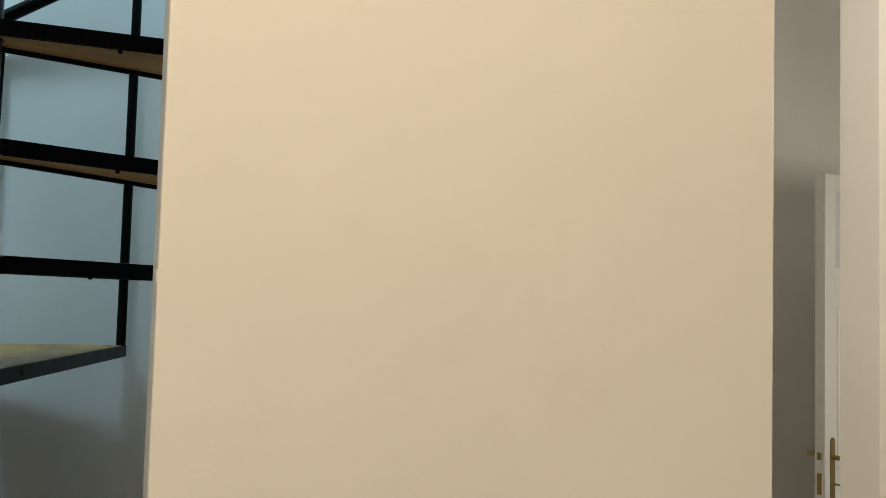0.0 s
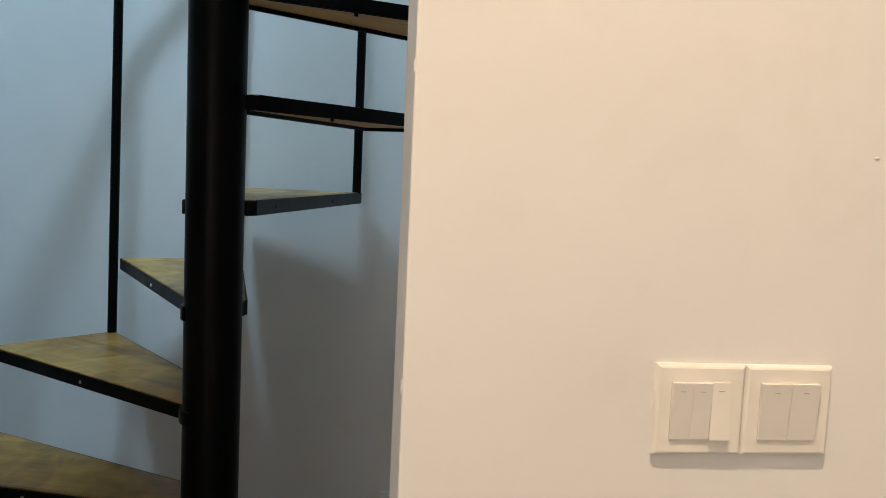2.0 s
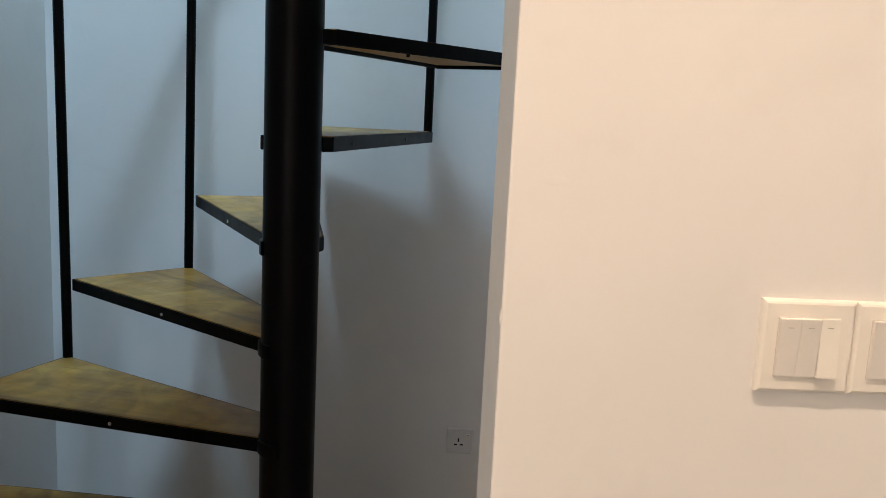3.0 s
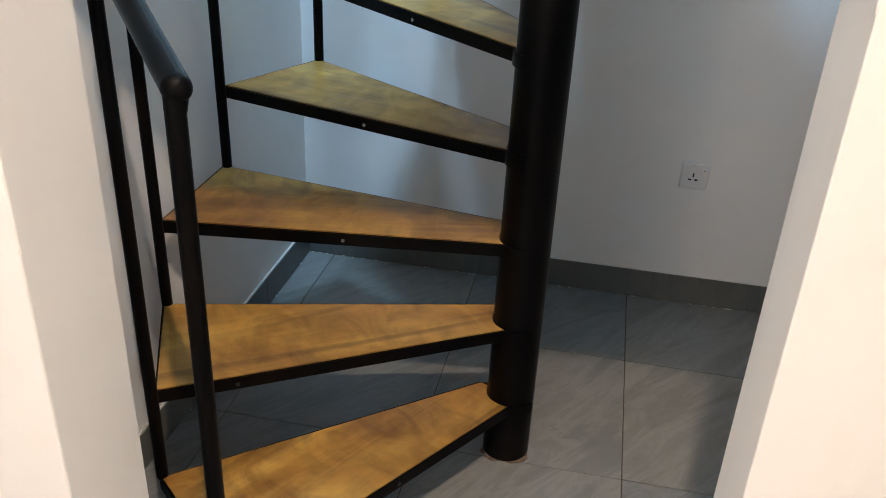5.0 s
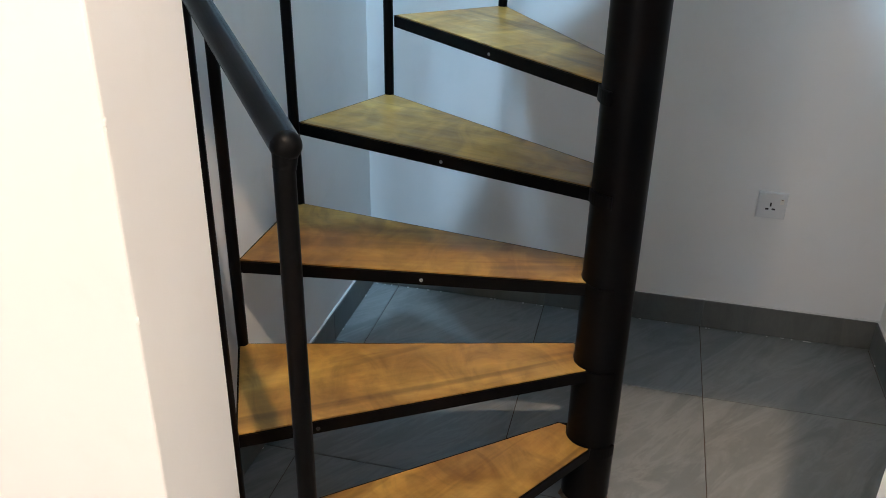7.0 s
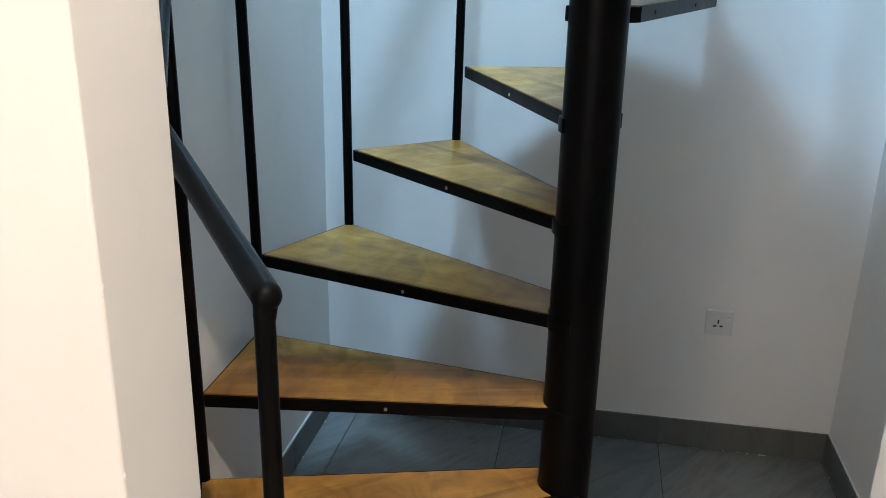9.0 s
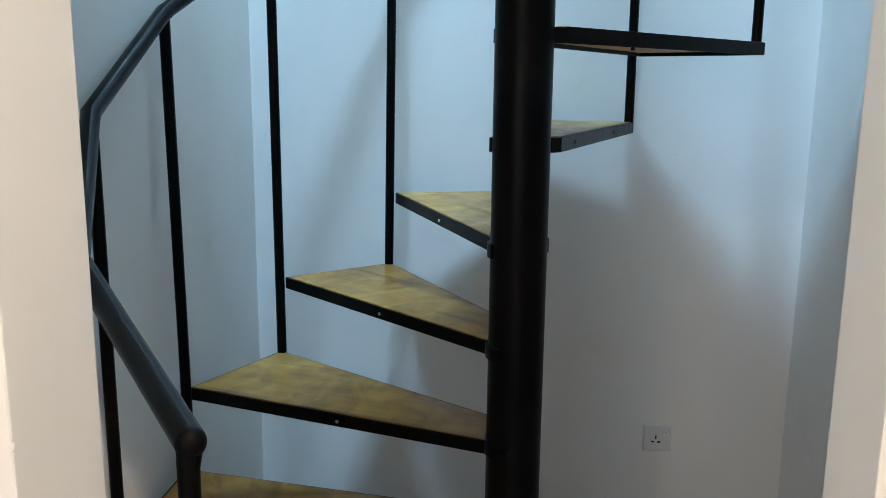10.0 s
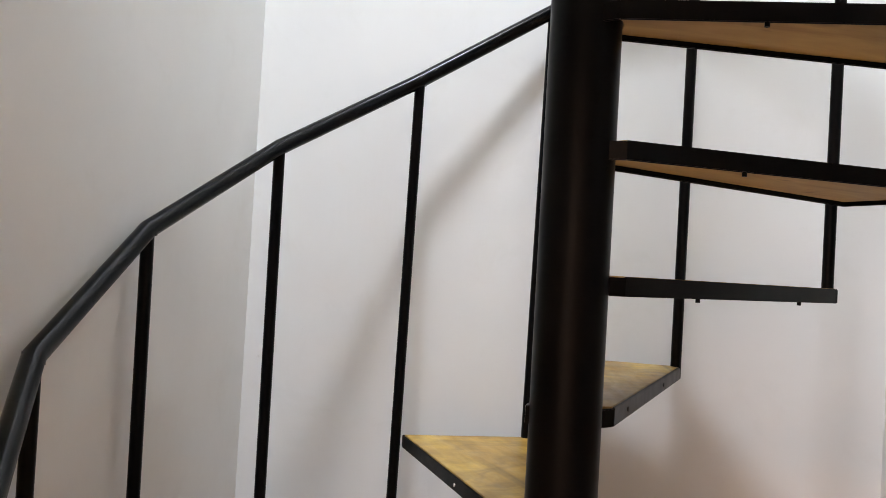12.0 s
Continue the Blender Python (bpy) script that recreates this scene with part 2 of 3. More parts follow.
# ---------------------------------------------------------------- the plan
NX0, NX1, NY1 = -0.8445, 0.829, 0.8822            # stair niche: left, right and back faces
LFX, LFY0, LFY1 = -0.409, -1.078, -0.930          # end of the wall left of the opening
RFX, RFY0, RFY1, REND = 0.317, -1.0106, -0.8916, 0.964   # pier with the switches
CEILING, UPPER, TOP, LINTEL = 3.22, 3.36, 7.15, 2.12

WALL = "smooth white painted plaster wall"
structure("wall_niche_back", box(-0.98, NY1, 0, REND, NY1 + 0.13, TOP), PAINT, "smooth white plaster wall behind the spiral stair", "wall")
structure("wall_niche_left", box(-0.98, LFY1, 0, NX0, NY1, TOP), PAINT, "smooth white plaster wall beside the spiral stair", "wall")
structure("wall_niche_right", box(NX1, RFY1, 0, REND, NY1, TOP), PAINT, "smooth white plaster wall of the stair niche", "wall")
structure("wall_front_left", box(-2.4, LFY0, 0, LFX, LFY1, CEILING, 0.004, 3), PAINT, "cream-white plaster wall end with a chipped corner", "wall")
structure("wall_switch_pier", box(RFX, RFY0, 0, REND, RFY1, CEILING, 0.0025, 3), PAINT, "cream-white plaster pier carrying two light switches", "wall")
structure("wall_lintel", box(LFX, RFY0, LINTEL, RFX, LFY1 + 0.03, CEILING), PAINT, "white plaster lintel over the stair opening", "wall")
# the open upper storey above, with the roof light that brightens the shaft
structure("wall_slab_edge", box(-0.98, -1.0, CEILING, REND, RFY1, UPPER), PAINT, "white plastered edge of the upper floor slab", "wall")
# unseen slab, added to keep the roof light off the front floor
structure("landing_light_block", box(NX0, RFY1, CEILING + 0.004, -0.30, -0.42, UPPER), CEIL, "plain white unseen landing slab, added to block the roof light", "floor")
structure("wall_upper_left", box(-0.98, -4.2, UPPER, NX0, LFY1, TOP), PAINT, WALL, "wall")
structure("wall_upper_right", box(NX1, -4.2, UPPER, REND, RFY1, TOP), PAINT, WALL, "wall")
structure("wall_upper_front", box(-0.98, -4.32, UPPER, REND, -4.2, TOP), PAINT, WALL, "wall")
sx, sy, sh = SKYLIGHT
structure("ceiling_shaft", join(box(-0.98, -4.32, TOP, REND, sy - sh, TOP + 0.12), box(-0.98, sy + sh, TOP, REND, NY1 + 0.13, TOP + 0.12),
                                box(-0.98, sy - sh, TOP, sx - sh, sy + sh, TOP + 0.12), box(sx + sh, sy - sh, TOP, REND, sy + sh, TOP + 0.12)),
          CEIL, "plain white ceiling of the upper storey with a roof light", "ceiling")
# front room, passage and the room beyond
structure("wall_room_left", box(-2.52, -4.2, 0, -2.4, LFY1, CEILING), PAINT, WALL, "wall")
# the wide opening is added, to let the fill light in
structure("wall_room_back", join(box(-2.52, -4.32, 0, -2.0, -4.2, CEILING), box(-0.2, -4.32, 0, 4.3, -4.2, CEILING), box(-2.0, -4.32, 0, -0.2, -4.2, 0.95), box(-2.0, -4.32, 2.15, -0.2, -4.2, CEILING)),
          PAINT, "white plaster wall with a wide window opening added for fill light", "wall")
structure("wall_room_right", box(2.10, -4.2, 0, 2.26, -0.161, CEILING), PAINT, WALL, "wall")
structure("wall_passage_far", box(REND, 1.33, 0, 4.3, 1.45, CEILING), PAINT, "dim white plaster wall behind the open door", "wall")
structure("wall_passage_right", join(box(4.18, -4.2, 0, 4.3, -1.7, CEILING), box(4.18, -0.5, 0, 4.3, 1.33, CEILING), box(4.18, -1.7, 0, 4.3, -0.5, 1.0), box(4.18, -1.7, 2.1, 4.3, -0.5, CEILING)),
          PAINT, "white plaster wall with a window opening", "wall")
structure("wall_passage_left", box(REND - 0.12, NY1 + 0.13, 0, REND, 1.45, CEILING), PAINT, WALL, "wall")
bm = join(box(-2.52, -4.32, CEILING, 4.3, -1.0, UPPER), box(REND, -1.0, CEILING, 4.3, 1.67, UPPER))
structure("ceiling", bm, CEIL, "plain white painted ceiling of the front room", "ceiling")
structure("wall_passage_end", box(2.055, -0.161, 0, 2.26, -0.034, CEILING, 0.003), PAINT, "pale plaster wall end at the passage opening", "wall")
floor = structure("floor", join(box(-2.52, -4.32, -0.12, 4.3, -0.93, -0.0025), box(-0.98, -0.93, -0.12, 4.3, 1.67, -0.0025)), GROUT, "grey stone-look floor tiles with brown grout joints", "floor")


# ---------------------------------------------------------------- spiral staircase
RISE, BASE = 0.2124, -0.0378
TURN = -24.51                                      # degrees from step to step
FRONT = 239.34                                     # heading of the first step's front edge
STEPS = 15
POLE_R, POST_R, RAIL_R = 0.058, 0.0128, 0.0182
stair = new("spiral_staircase")
tagged(stair, "black steel spiral staircase with varnished plywood treads and round handrail", "staircase")


def heading(k):
    return radians(FRONT + (k - 1) * TURN)


def level(k):
    return BASE + k * RISE


def post_at(k):
    a = heading(k) + radians(0.8)
    return Vector((0.8213 * math.cos(a), 0.8213 * math.sin(a)))


pole = part("pole", tube([(0, 0, 0), (0, 0, level(STEPS) + 1.0)], POLE_R, 40), STEEL, stair, "thick round black steel centre pole", True)

F, B = Vector((0.8225, 0.0)), Vector((0.766, -0.338))
IF, IB = Vector((0.0, 0.037)), Vector((0.022, -0.081))
DEEP = 0.031


def tread_outline():
    t = 0.0045
    arc = []
    for k in range(9):
        a = radians(30 - 100 * k / 8)
        arc.append(((POLE_R + 0.003) * math.cos(a), (POLE_R + 0.003) * math.sin(a)))
    arc = [p for p in arc if p[0] > 0.018]
    return [(F.x - t, F.y - t), (B.x - t, B.y + t), (IB.x + 0.002, IB.y + 0.004), *arc[::-1], (0.062, IF.y - t - 0.002)]


TREAD = mesh_of("tread", prism(tread_outline(), -0.018, 0.0012, 0.001), WOOD)
FRONT_BAR = mesh_of("front_bar", bar(IF, F, 0.005, -DEEP, -0.001), STEEL)
BACK_BAR = mesh_of("back_bar", bar(B, IB, 0.005, -DEEP, 0.0006), STEEL)
OUTER_BAR = mesh_of("outer_bar", bar(F, B, 0.005, -DEEP, 0.0006), STEEL)
INNER_BAR = mesh_of("inner_bar", bar(IB, Vector((0.004, -0.060)), 0.006, -DEEP, -0.001), STEEL)


def strap_outline():
    """The end of the front bar, bent round the pole and welded to it."""
    ring = [(radians(34 + 7.5 * n), POLE_R - 0.002) for n in range(9)] + [(radians(94 - 7.5 * n), POLE_R + 0.0062) for n in range(9)]
    return [(r * math.cos(a), r * math.sin(a)) for a, r in ring]


LUG = mesh_of("weld_strap", prism(strap_outline(), -DEEP + 0.0005, -0.0015, 0.001), STEEL)


def ring_head(outer, inner, sides=12):
    """A small washer-like screw head standing 2 mm off the bar, hollow in the middle."""
    bm = bmesh.new()
    rows = [[bm.verts.new((r * math.cos(2 * math.pi * n / sides), y, r * math.sin(2 * math.pi * n / sides))) for n in range(sides)]
            for r, y in ((outer, 0.0), (outer * 0.92, 0.002), (inner, 0.002), (inner, 0.0002))]
    for a, b in zip(rows, rows[1:]):
        for n in range(sides):
            bm.faces.new((a[n], a[(n + 1) % sides], b[(n + 1) % sides], b[n]))
    return bm


HEAD = mesh_of("screw", ring_head(0.0040, 0.0014), SCREW)
UNDER = mesh_of("underside", prism(tread_outline(), -0.021, -0.0181, 0.0), RAWPLY)
NUB = mesh_of("bolt_tip", tube([(0, 0, 0.001), (0, 0, -0.0065)], 0.0042, 8), STEEL)
HOLE = mesh_of("bolt", tube([(0, 0, 0), (0, 0.0025, 0)], 0.0045, 8), SLOT)

for k in range(1, STEPS + 1):
    tread = part("tread", TREAD, None, stair, "varnished yellow-brown plywood tread")
    tread.matrix_basis = Matrix.Translation((0, 0, level(k))) @ Matrix.Rotation(heading(k), 4, "Z")
    for name, me in (("front_bar", FRONT_BAR), ("back_bar", BACK_BAR), ("outer_bar", OUTER_BAR), ("inner_bar", INNER_BAR), ("weld_strap", LUG)):
        part(name, me, None, tread)
    part("underside", UNDER, None, tread, "pale bare plywood with knots")
    along = (F - IF).normalized()
    for r in {2: (0.66,), 7: (0.41, 0.70)}.get(k, (0.41,) if k < 7 else ()):
        head = part("screw", HEAD if r < 0.5 and 3 <= k <= 6 else HOLE, None, tread)
        at = IF + along * r
        head.matrix_basis = pose(at.x, at.y, -0.018, 0, 0, math.degrees(math.atan2(along.y, along.x)))
    along = (B - IB).normalized()
    for r in (0.11, 0.51) if k < 8 else (0.22, 0.61):
        at = IB + along * r
        if k < 8:
            head = part("bolt", HOLE, None, tread)
            head.matrix_basis = pose(at.x, at.y, -0.016, 0, 0, 180 + math.degrees(math.atan2(along.y, along.x)))
        else:
            part("bolt_tip", NUB, None, tread).matrix_basis = pose(at.x, at.y + 0.003, -DEEP)

# handrail nodes, one over each post; the first is the newel by the opening
NEWEL = Vector((-0.351, -0.857))
nodes = [Vector((-0.349, -0.853, 1.157))]
LEAN = {2: (-0.010, 0.0), 3: (-0.006, 0.0), 4: (-0.011, 0.0), 5: (-0.010, 0.0), 6: (0.004, 0.0), 7: (-0.008, 0.0)}
FOOT = {2: (-0.010, 0.0), 3: (-0.004, 0.0), 4: (-0.001, 0.0), 5: (-0.006, 0.0), 6: (-0.009, 0.0), 7: (-0.020, 0.0), 8: (-0.008, 0.0), 9: (-0.010, 0.010), 10: (-0.006, 0.012)}
for k in range(2, STEPS + 2):
    p = post_at(k) + Vector(LEAN.get(k, FOOT.get(k, (0, 0))))
    nodes.append(Vector((p.x, p.y, level(k) + 0.890)))
rail = part("handrail", tube(nodes, RAIL_R, 20), RAIL, stair, "round black gloss-painted handrail with welded bends", True)
for p in nodes[1:-1]:
    part("weld_bead", tube([p - Vector((0, 0, 0.012)), p + Vector((0, 0, 0.008))], RAIL_R * 0.98, 14), RAIL, rail, "", True)
newel = part("newel_post", tube([(NEWEL.x, NEWEL.y, 0), (NEWEL.x, NEWEL.y, nodes[0].z - 0.004)], POST_R, 16), STEEL, stair, "round black steel newel post at the foot", True)
bm = bmesh.new()
bmesh.ops.create_uvsphere(bm, u_segments=20, v_segments=14, radius=RAIL_R * 1.01, matrix=Matrix.Translation(nodes[0]))
part("rail_end", bm, STEEL, rail, "", True)
part("newel_weld", tube([(NEWEL.x, NEWEL.y, nodes[0].z - 0.026), (nodes[0].x, nodes[0].y, nodes[0].z - 0.008)], POST_R + 0.0008, 16), STEEL, newel, "", True)
for k in range(2, STEPS + 2):
    p = post_at(k) + Vector(FOOT.get(k, (0, 0)))
    part("baluster", tube([(p.x, p.y, level(k - 1) - 0.002), tuple(nodes[k - 1] - Vector((0, 0, 0.006)))], POST_R, 14), STEEL, stair, "", True)

# rust and mortar smeared round the pole's foot
rng = random.Random(4)
outline = []
for i in range(26):
    a = 2 * math.pi * i / 26
    r = 0.0585 + max(0.0, rng.uniform(-0.006, 0.013) * (1.0 if 3.4 < a < 5.9 else 0.3))
    outline.append((r * math.cos(a), r * math.sin(a)))
tagged(part("mortar_smear", prism(outline, 0.0005, 0.0022), RUST), "rusty mortar smear round the stair pole's foot", "mortar stain")


# ---------------------------------------------------------------- switches and socket
def slab(w, h, d, inset):
    """A wall plate in the xz plane, from y = 0 to y = -d, with a chamfered rim."""
    bm = bmesh.new()
    corners = ((-1, -1), (1, -1), (1, 1), (-1, 1))
    rings = [[bm.verts.new((x * (w / 2 - i), -y, z * (h / 2 - i))) for x, z in corners]
             for i, y in ((0, 0), (0, d * 0.42), (inset * 0.15, d * 0.66), (inset * 0.45, d * 0.86), (inset, d))]
    for a, b in zip(rings, rings[1:]):
        for k in range(4):
            bm.faces.new((a[k], b[k], b[(k + 1) % 4], a[(k + 1) % 4]))
    bm.faces.new(rings[0])
    bm.faces.new(rings[-1][::-1])
    return bm


def rocker(w, h, tip):
    """A rocker key; tip > 0 stands its top out, tip < 0 its foot."""
    bm = bmesh.new()
    top, foot = 0.0028 + max(tip, 0), 0.0028 + max(-tip, 0)
    c = [(-w / 2, 0, -h / 2), (w / 2, 0, -h / 2), (w / 2, 0, h / 2), (-w / 2, 0, h / 2),
         (-w / 2, -foot, -h / 2), (w / 2, -foot, -h / 2), (w / 2, -top, h / 2), (-w / 2, -top, h / 2)]
    v = [bm.verts.new(p) for p in c]
    for f in ((0, 1, 2, 3), (7, 6, 5, 4), (0, 4, 5, 1), (1, 5, 6, 2), (2, 6, 7, 3), (3, 7, 4, 0)):
        bm.faces.new([v[i] for i in f])
    bmesh.ops.bevel(bm, geom=list(bm.edges), offset=0.0004, segments=2, affect="EDGES")
    return bm


def light_switch(x, z, keys, label):
    """keys: (offset, width, tip) of each rocker."""
    ob = tagged(new("light_switch"), label, "light switch", "switches on the pier")
    ob.matrix_basis = pose(x, RFY0, z)
    plate = part("plate", slab(0.0858, 0.086, 0.0075, 0.0036), PLATE, ob)
    # raised strip, its grey stands in for shade in the gap round the keys
    part("key_frame", box(-0.0285, -0.0082, -0.0275, 0.0285, -0.0065, 0.0275, 0.0005), GAPGREY, plate, "grey strip coloured as the shaded gap round the keys")
    for dx, w, tip in keys:
        # the shade on keys tipped out at the top is in their colour
        key = part("key", rocker(w + 0.0001, 0.0540, tip), SHADED_KEY if tip > 0 else PLATE, plate)
        key.matrix_basis = pose(dx, -0.0070, 0)
        mark = box(-0.0026, -0.0007, -0.00028, 0.0026, 0.0006, 0.00028)
        part("mark", mark, MARK, plate, "small green-grey mark").matrix_basis = pose(dx, -0.0070 - 0.0028 - (tip * 0.85 if tip > 0 else 0.0008) + 0.0003, 0.0190)
    return ob


SWX, SWZ = 0.5505, 1.3628 - 0.043
light_switch(SWX + 0.043, SWZ, [(-0.019, 0.0185, 0.0042), (-0.0003, 0.0185, 0.0042), (0.0186, 0.0185, -0.0032)], "white three-gang light switch with one key pressed down")
light_switch(SWX + 0.129, SWZ, [(-0.0142, 0.0280, 0.0042), (0.0142, 0.0280, 0.0042)], "white two-gang light switch beside another plate")

SOX, SOZ = 0.3997 + 0.043, 0.499 - 0.043
socket = tagged(new("wall_socket"), "white universal wall socket with a small rocker switch", "socket")
socket.matrix_basis = pose(SOX, NY1, SOZ)
plate = part("plate", slab(0.086, 0.086, 0.009, 0.004), plastic("socket_plastic", (0.72, 0.72, 0.71)), socket)
for x, z, w, h in ((-0.004, 0.004, 0.005, 0.013), (-0.013, -0.011, 0.010, 0.0055), (0.006, -0.011, 0.010, 0.0055)):
    part("pin_slot", box(x - w / 2, -0.0098, z - h / 2, x + w / 2, -0.0085, z + h / 2, 0.0004), SLOT, plate, "dark pin slot")
part("rocker", rocker(0.011, 0.018, 0.002), PLATE, plate).matrix_basis = pose(0.027, -0.0085, 0.016)
part("indicator", box(0.0245, -0.0142, 0.0215, 0.0295, -0.0132, 0.0235), RUST, plate, "small red-brown mark")


# ---------------------------------------------------------------- plaster marks
def blob(x, y, z, rx, ry, rz, seed):
    bm = bmesh.new()
    bmesh.ops.create_icosphere(bm, subdivisions=2, radius=1)
    r = random.Random(seed)
    for v in bm.verts:
        v.co *= 1 + r.uniform(-0.18, 0.18)
        v.co = Vector((x + v.co.x * rx, y + v.co.y * ry, z + v.co.z * rz))
    return bm


pier = bpy.data.objects["wall_switch_pier"]
left = bpy.data.objects["wall_front_left"]
for i, (x, z, rx, ry, rz) in enumerate(((0.7505, 1.5596, 0.0028, 0.0011, 0.0018), (0.3175, 1.62, 0.0022, 0.0022, 0.006), (0.3175, 1.335, 0.0022, 0.0022, 0.008))):
    part("plaster_nib", blob(x, RFY0 + (0.003 if x < 0.32 else 0.0), z, rx, ry, rz, i), PAINT, pier, "", True)


def dome(x, z, w, h, rise):
    """A soft swelling of the plaster on the pier's face, running out to nothing at its rim."""
    bm = bmesh.new()
    grid = [[bm.verts.new((x + (i / 12 - 0.5) * w, RFY0 + 0.0003 - rise * math.exp(-7 * ((i / 6 - 1) ** 2 + (j / 4 - 1) ** 2)), z + (j / 8 - 0.5) * h)) for j in range(9)] for i in range(13)]
    for i in range(12):
        for j in range(8):
            bm.faces.new((grid[i][j], grid[i + 1][j], grid[i + 1][j + 1], grid[i][j + 1]))
    return bm


part("trowel_mark", dome(0.357, 1.459, 0.075, 0.026, 0.0007), PAINT, pier, "", True)
part("trowel_mark", dome(0.530, 1.290, 0.04, 0.030, 0.0004), PAINT, pier, "", True)
for i, (x, z, r) in enumerate(((-0.4105, 1.247, 0.0045), (-0.4100, 1.241, 0.0030), (-0.4105, 1.053, 0.0042), (-0.4110, 1.046, 0.0026), (-0.4110, 1.150, 0.0024),
                               (-0.544, 1.151, 0.0030), (-0.4105, 1.36, 0.0026), (-0.4108, 0.93, 0.0030), (-0.4108, 0.86, 0.0022))):
    part("plaster_chip", blob(x, LFY0 + (0.0025 if x > -0.5 else 0.0), z, r * 0.6, r * 0.5, r * 1.2, 20 + i), PAINT, left, "", True)
back = bpy.data.objects["wall_niche_back"]
for i, (x, z, r) in enumerate(((-0.684, 1.475, 0.0028), (-0.805, 1.39, 0.0035), (-0.33, 1.492, 0.0022), (-0.112, 1.454, 0.0028), (0.45, 1.35, 0.0022), (0.20, 0.96, 0.002))):
    part("paint_nib", blob(x, NY1, z, r, 0.0018, r, 40 + i), PAINT, back, "", True)


# ---------------------------------------------------------------- open door beyond the passage
door = tagged(new("open_door"), "white panelled door standing open, with brass lever handles", "door")
door.matrix_basis = pose(2.779, 0.744, 0, 0, 0, 14)
leaf = part("leaf", join(box(0, 0, 0.01, 0.07, 0.042, 2.12, 0.003), box(0.75, 0, 0.01, 0.86, 0.042, 2.12, 0.003), box(0.07, 0, 2.06, 0.75, 0.042, 2.12, 0.002),
                         box(0.07, 0, 0.01, 0.75, 0.042, 0.22, 0.002), box(0.07, 0, 0.86, 0.75, 0.042, 1.0, 0.002), box(0.07, 0, 1.66, 0.75, 0.042, 1.76, 0.002)), DOORPAINT, door)
for z0, z1 in ((0.22, 0.86), (1.0, 1.66)):
    part("panel", join(box(0.068, 0.012, z0, 0.752, 0.030, z1), box(0.10, 0.006, z0 + 0.04, 0.71, 0.036, z1 - 0.04, 0.006)), DOORPAINT, leaf)
part("pane", box(0.068, 0.010, 1.758, 0.752, 0.020, 2.062), GLASS, leaf, "glass pane whitened to look brightly lit")
for side, y in ((-1, -0.004), (1, 0.042)):
    outline = [(0.048 + 0.013 * math.cos(radians(a)), 1.105 + 0.013 * math.sin(radians(a))) for a in range(0, 181, 30)]
    outline += [(0.048 + 0.013 * math.cos(radians(a)), 0.875 + 0.013 * math.sin(radians(a))) for a in range(180, 361, 30)]
    bm = bmesh.new()
    face = bm.faces.new([bm.verts.new((x, y, z)) for x, z in outline])
    up = bmesh.ops.extrude_face_region(bm, geom=[face])
    bmesh.ops.translate(bm, vec=(0, 0.004, 0), verts=[g for g in up["geom"] if isinstance(g, bmesh.types.BMVert)])
    plate = part("lock_plate", bm, BRASS, door, "long aged brass lock plate")
    part("lever", tube([(0.048, y, 1.045), (0.048, y + side * 0.05, 1.045), (0.048 + 0.11, y + side * 0.052, 1.045)], 0.009, 12), BRASS, plate, "", True)
    part("key", tube([(0.048, y, 0.945), (0.048, y + side * 0.030, 0.945)], 0.004, 8), BRASS, plate, "", True)
latch = part("latch_plate", box(-0.002, 0.009, 0.86, 0.001, 0.033, 1.10, 0.0004), DOORPAINT, door, "paint-smeared latch plate")
part("latch", box(-0.006, 0.013, 1.035, 0.0, 0.029, 1.062, 0.001), BRASS, latch, "worn brass latch")
part("bolt", box(-0.004, 0.012, 0.905, 0.0, 0.030, 0.985, 0.001), BRASS, latch, "worn brass bolt")


# ---------------------------------------------------------------- ceiling lamps, upper window
# the passage fitting is unseen, added to go with its fill light
for lx, ly, power, size, tint in LAMPS:
    lamp = tagged(new("ceiling_and_fill_lamp"), "round warm recessed ceiling lamp, switched on; the passage one an added fill", "ceiling lamp", "lamps of the front room")
    lamp.matrix_basis = pose(lx, ly, CEILING)
    part("lamp_ring", tube([(0, 0, -0.014), (0, 0, 0.0)], 0.055, 28), PLATE, lamp, "", True)
    part("diffuser", tube([(0, 0, -0.018), (0, 0, -0.0145)], 0.04, 24), LAMPGLOW, lamp, "", True)


def window_frame(name, x0, x1, y0, y1, z0, z1, across, label):
    """A frame of four bars with a pane between them; across is the axis along which the window runs."""
    b = 0.045
    if across == "x":
        bars = [box(x0, y0, z0, x0 + b, y1, z1), box(x1 - b, y0, z0, x1, y1, z1), box(x0 + b, y0, z0, x1 - b, y1, z0 + b), box(x0 + b, y0, z1 - b, x1 - b, y1, z1)]
    else:
        bars = [box(x0, y0, z0, x1, y0 + b, z1), box(x0, y1 - b, z0, x1, y1, z1), box(x0, y0 + b, z0, x1, y1 - b, z0 + b), box(x0, y0 + b, z1 - b, x1, y1 - b, z1)]
    return structure(name, join(*bars), TRIM, label, "window")


structure("window_1", join(box(sx - sh, sy - sh, TOP - 0.004, sx + sh, sy - sh + 0.03, TOP + 0.03), box(sx - sh, sy + sh - 0.03, TOP - 0.004, sx + sh, sy + sh, TOP + 0.03),
                           box(sx - sh, sy - sh + 0.03, TOP - 0.004, sx - sh + 0.03, sy + sh - 0.03, TOP + 0.03), box(sx + sh - 0.03, sy - sh + 0.03, TOP - 0.004, sx + sh, sy + sh - 0.03, TOP + 0.03)),
          TRIM, "white frame of the roof light over the upper storey", "window")
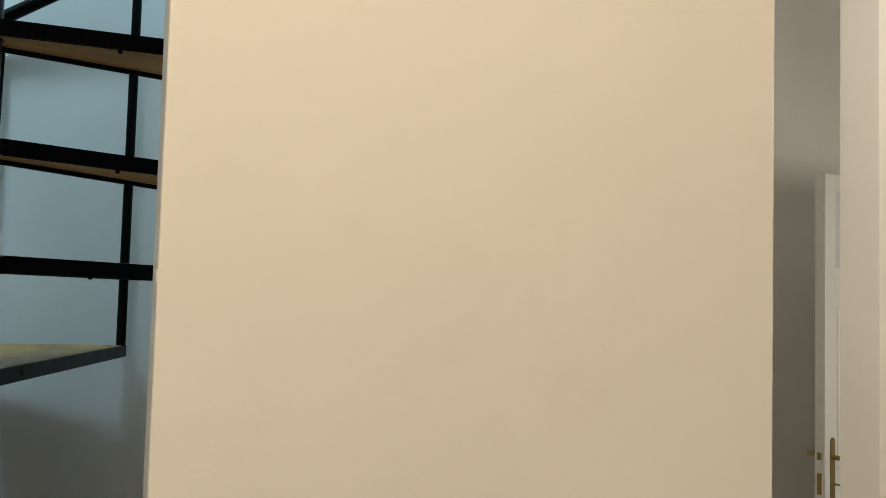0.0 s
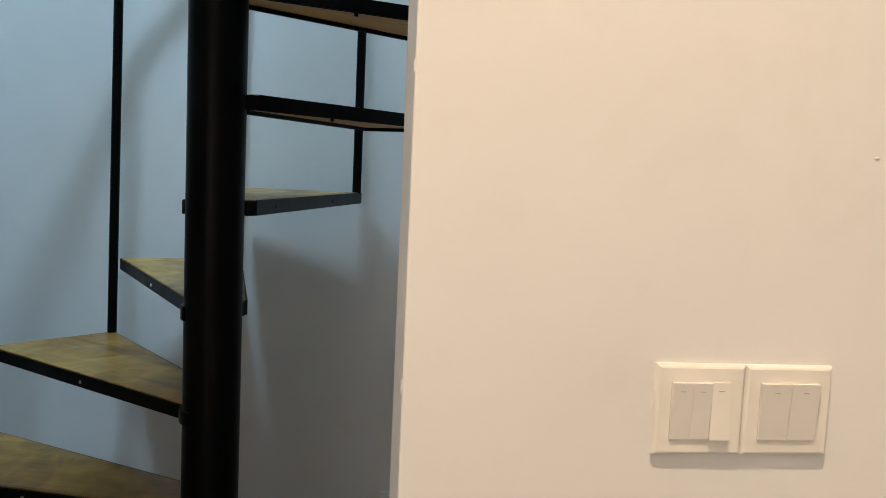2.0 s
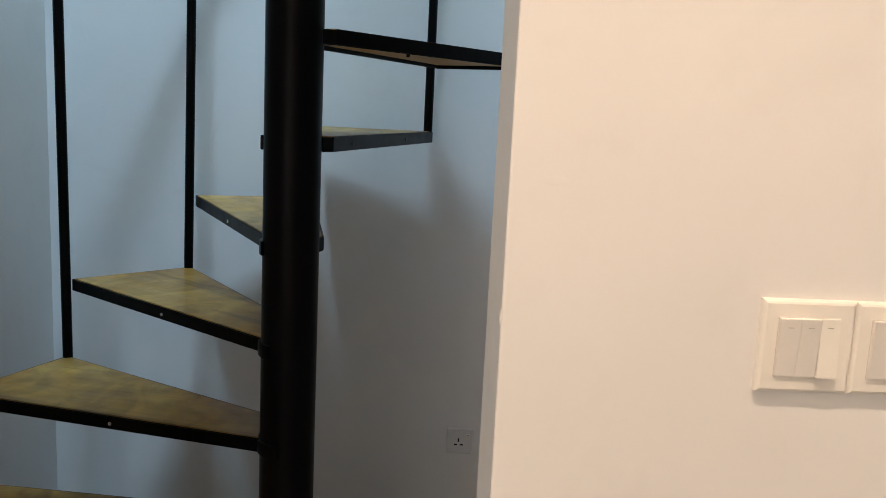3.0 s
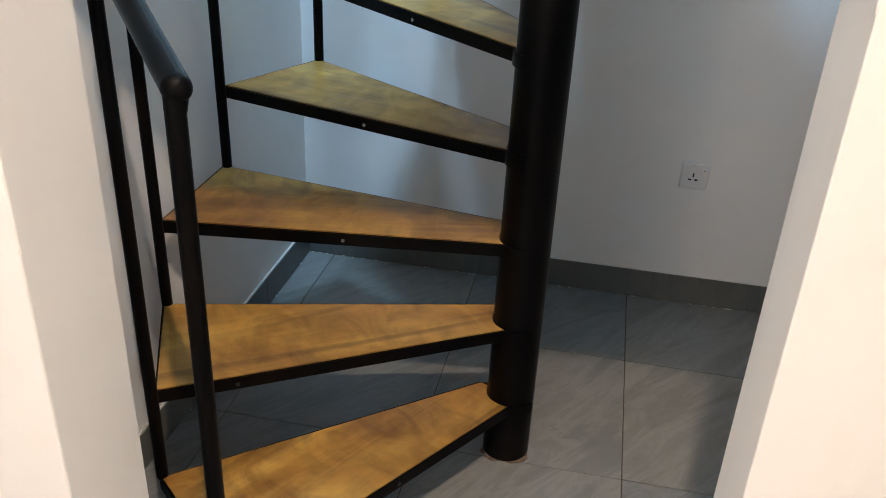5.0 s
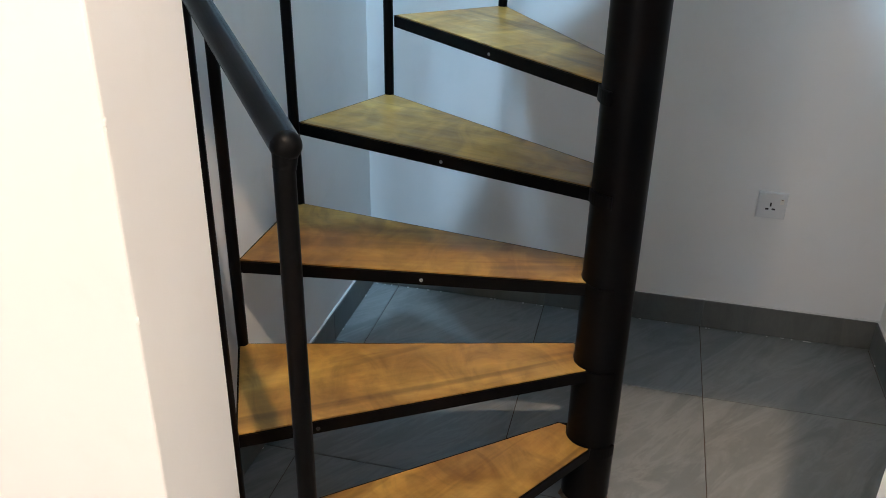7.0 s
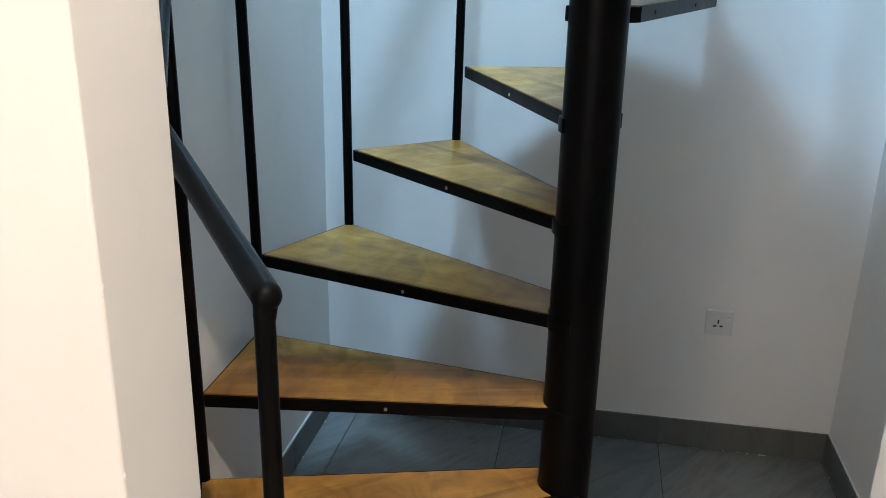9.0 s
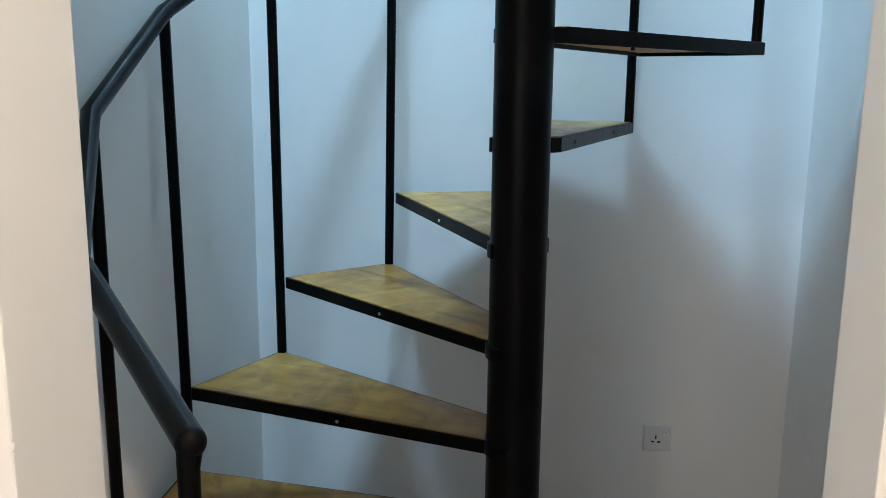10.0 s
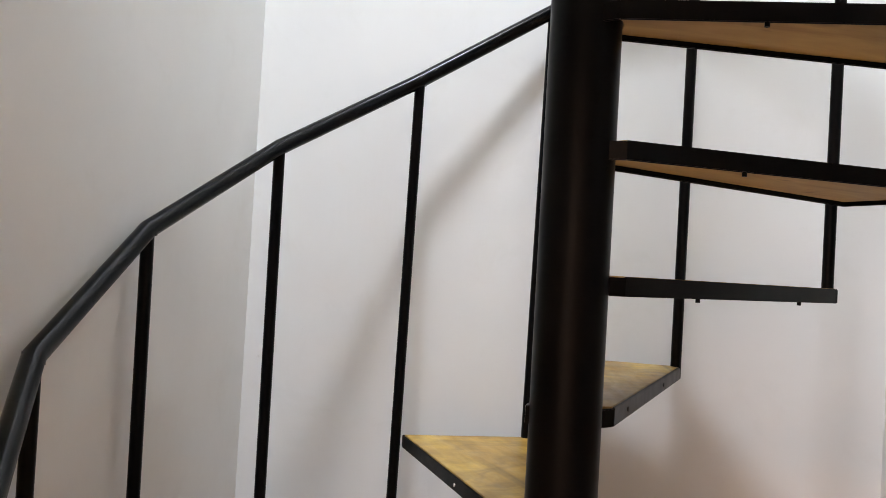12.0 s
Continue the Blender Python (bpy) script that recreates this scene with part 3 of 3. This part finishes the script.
# frame round the added opening of the fill light
window_frame("fill_window", -2.0, -0.2, -4.30, -4.25, 0.95, 2.15, "x", "white frame of an added, unseen window that gives fill light")
window_frame("window_2", 4.21, 4.26, -1.7, -0.5, 1.0, 2.1, "y", "white window frame of the room beyond the passage")


# ---------------------------------------------------------------- tiles
PX, PY, X0, Y0, GAP = 0.52, 0.525, 0.297, 0.476, 0.003
tile_mesh = mesh_of("tile", box(-PX / 2 + GAP / 2, -PY / 2 + GAP / 2, -0.010, PX / 2 - GAP / 2, PY / 2 - GAP / 2, 0.0, 0.0007, 1), TILE)
for i in range(-6, 8):
    for j in range(-9, 3):
        cx, cy = X0 + (i + 0.5) * PX, Y0 + (j + 0.5) * PY
        if -2.5 < cx < 4.2 and -4.2 < cy < 1.5 and (cx > -1.1 or cy < -1.1) and (cx > REND - 0.2 or cy < NY1):
            part("tile", tile_mesh, None, floor).matrix_basis = pose(cx, cy, rng.uniform(-0.0004, 0.0004), rng.uniform(-0.12, 0.12), rng.uniform(-0.12, 0.12))

# skirting tiles of the niche
SH, ST = 0.1015, 0.010
for name, a, b, along in (("baseboard_back", NX0, NX1, "x"), ("baseboard_left", LFY1, NY1 - ST, "left"), ("baseboard_right", RFY1, NY1 - ST, "right")):
    cuts = [a] + [c for c in ([X0 - 2 * PX, X0 - PX, X0, X0 + PX] if along == "x" else [Y0 - 2 * PY, Y0 - PY, Y0]) if a + 0.03 < c < b - 0.03] + [b]

    def run(p, q, z0, z1, d0, d1, bevel):
        if along == "x":
            return box(p, NY1 - d1, z0, q, NY1 - d0, z1, bevel, 1)
        if along == "left":
            return box(NX0 + d0, p, z0, NX0 + d1, q, z1, bevel, 1)
        return box(NX1 - d1, p, z0, NX1 - d0, q, z1, bevel, 1)

    board = structure(name, run(a, b, 0, SH - 0.001, 0, ST * 0.55, 0), SKIRT, "grey stone-look skirting tiles with white caulk on top", "baseboard")
    for p, q in zip(cuts, cuts[1:]):
        part("skirting_tile", run(p + 0.0012, q - 0.0012, 0.0025, SH, ST * 0.5, ST, 0.001), SKIRT, board)
    part("caulk", run(a, b, SH - 0.001, SH + 0.003, 0, ST * 0.6, 0.0008), CAULK, board, "thin white caulk line")
    # crumbs of white mortar along the floor joint
    crumbs = []
    for n in range(30 if along == "x" else 12):
        u, e = rng.uniform(a + 0.02, b - 0.02), rng.uniform(0.001, 0.005)
        crumbs.append(run(u - e, u + e, -0.001, rng.uniform(0.0012, 0.0028), ST - 0.001, ST + rng.uniform(0.0005, 0.0025), 0))
    tagged(part("mortar_crumbs", join(*crumbs), CAULK, board), kind="stuff")
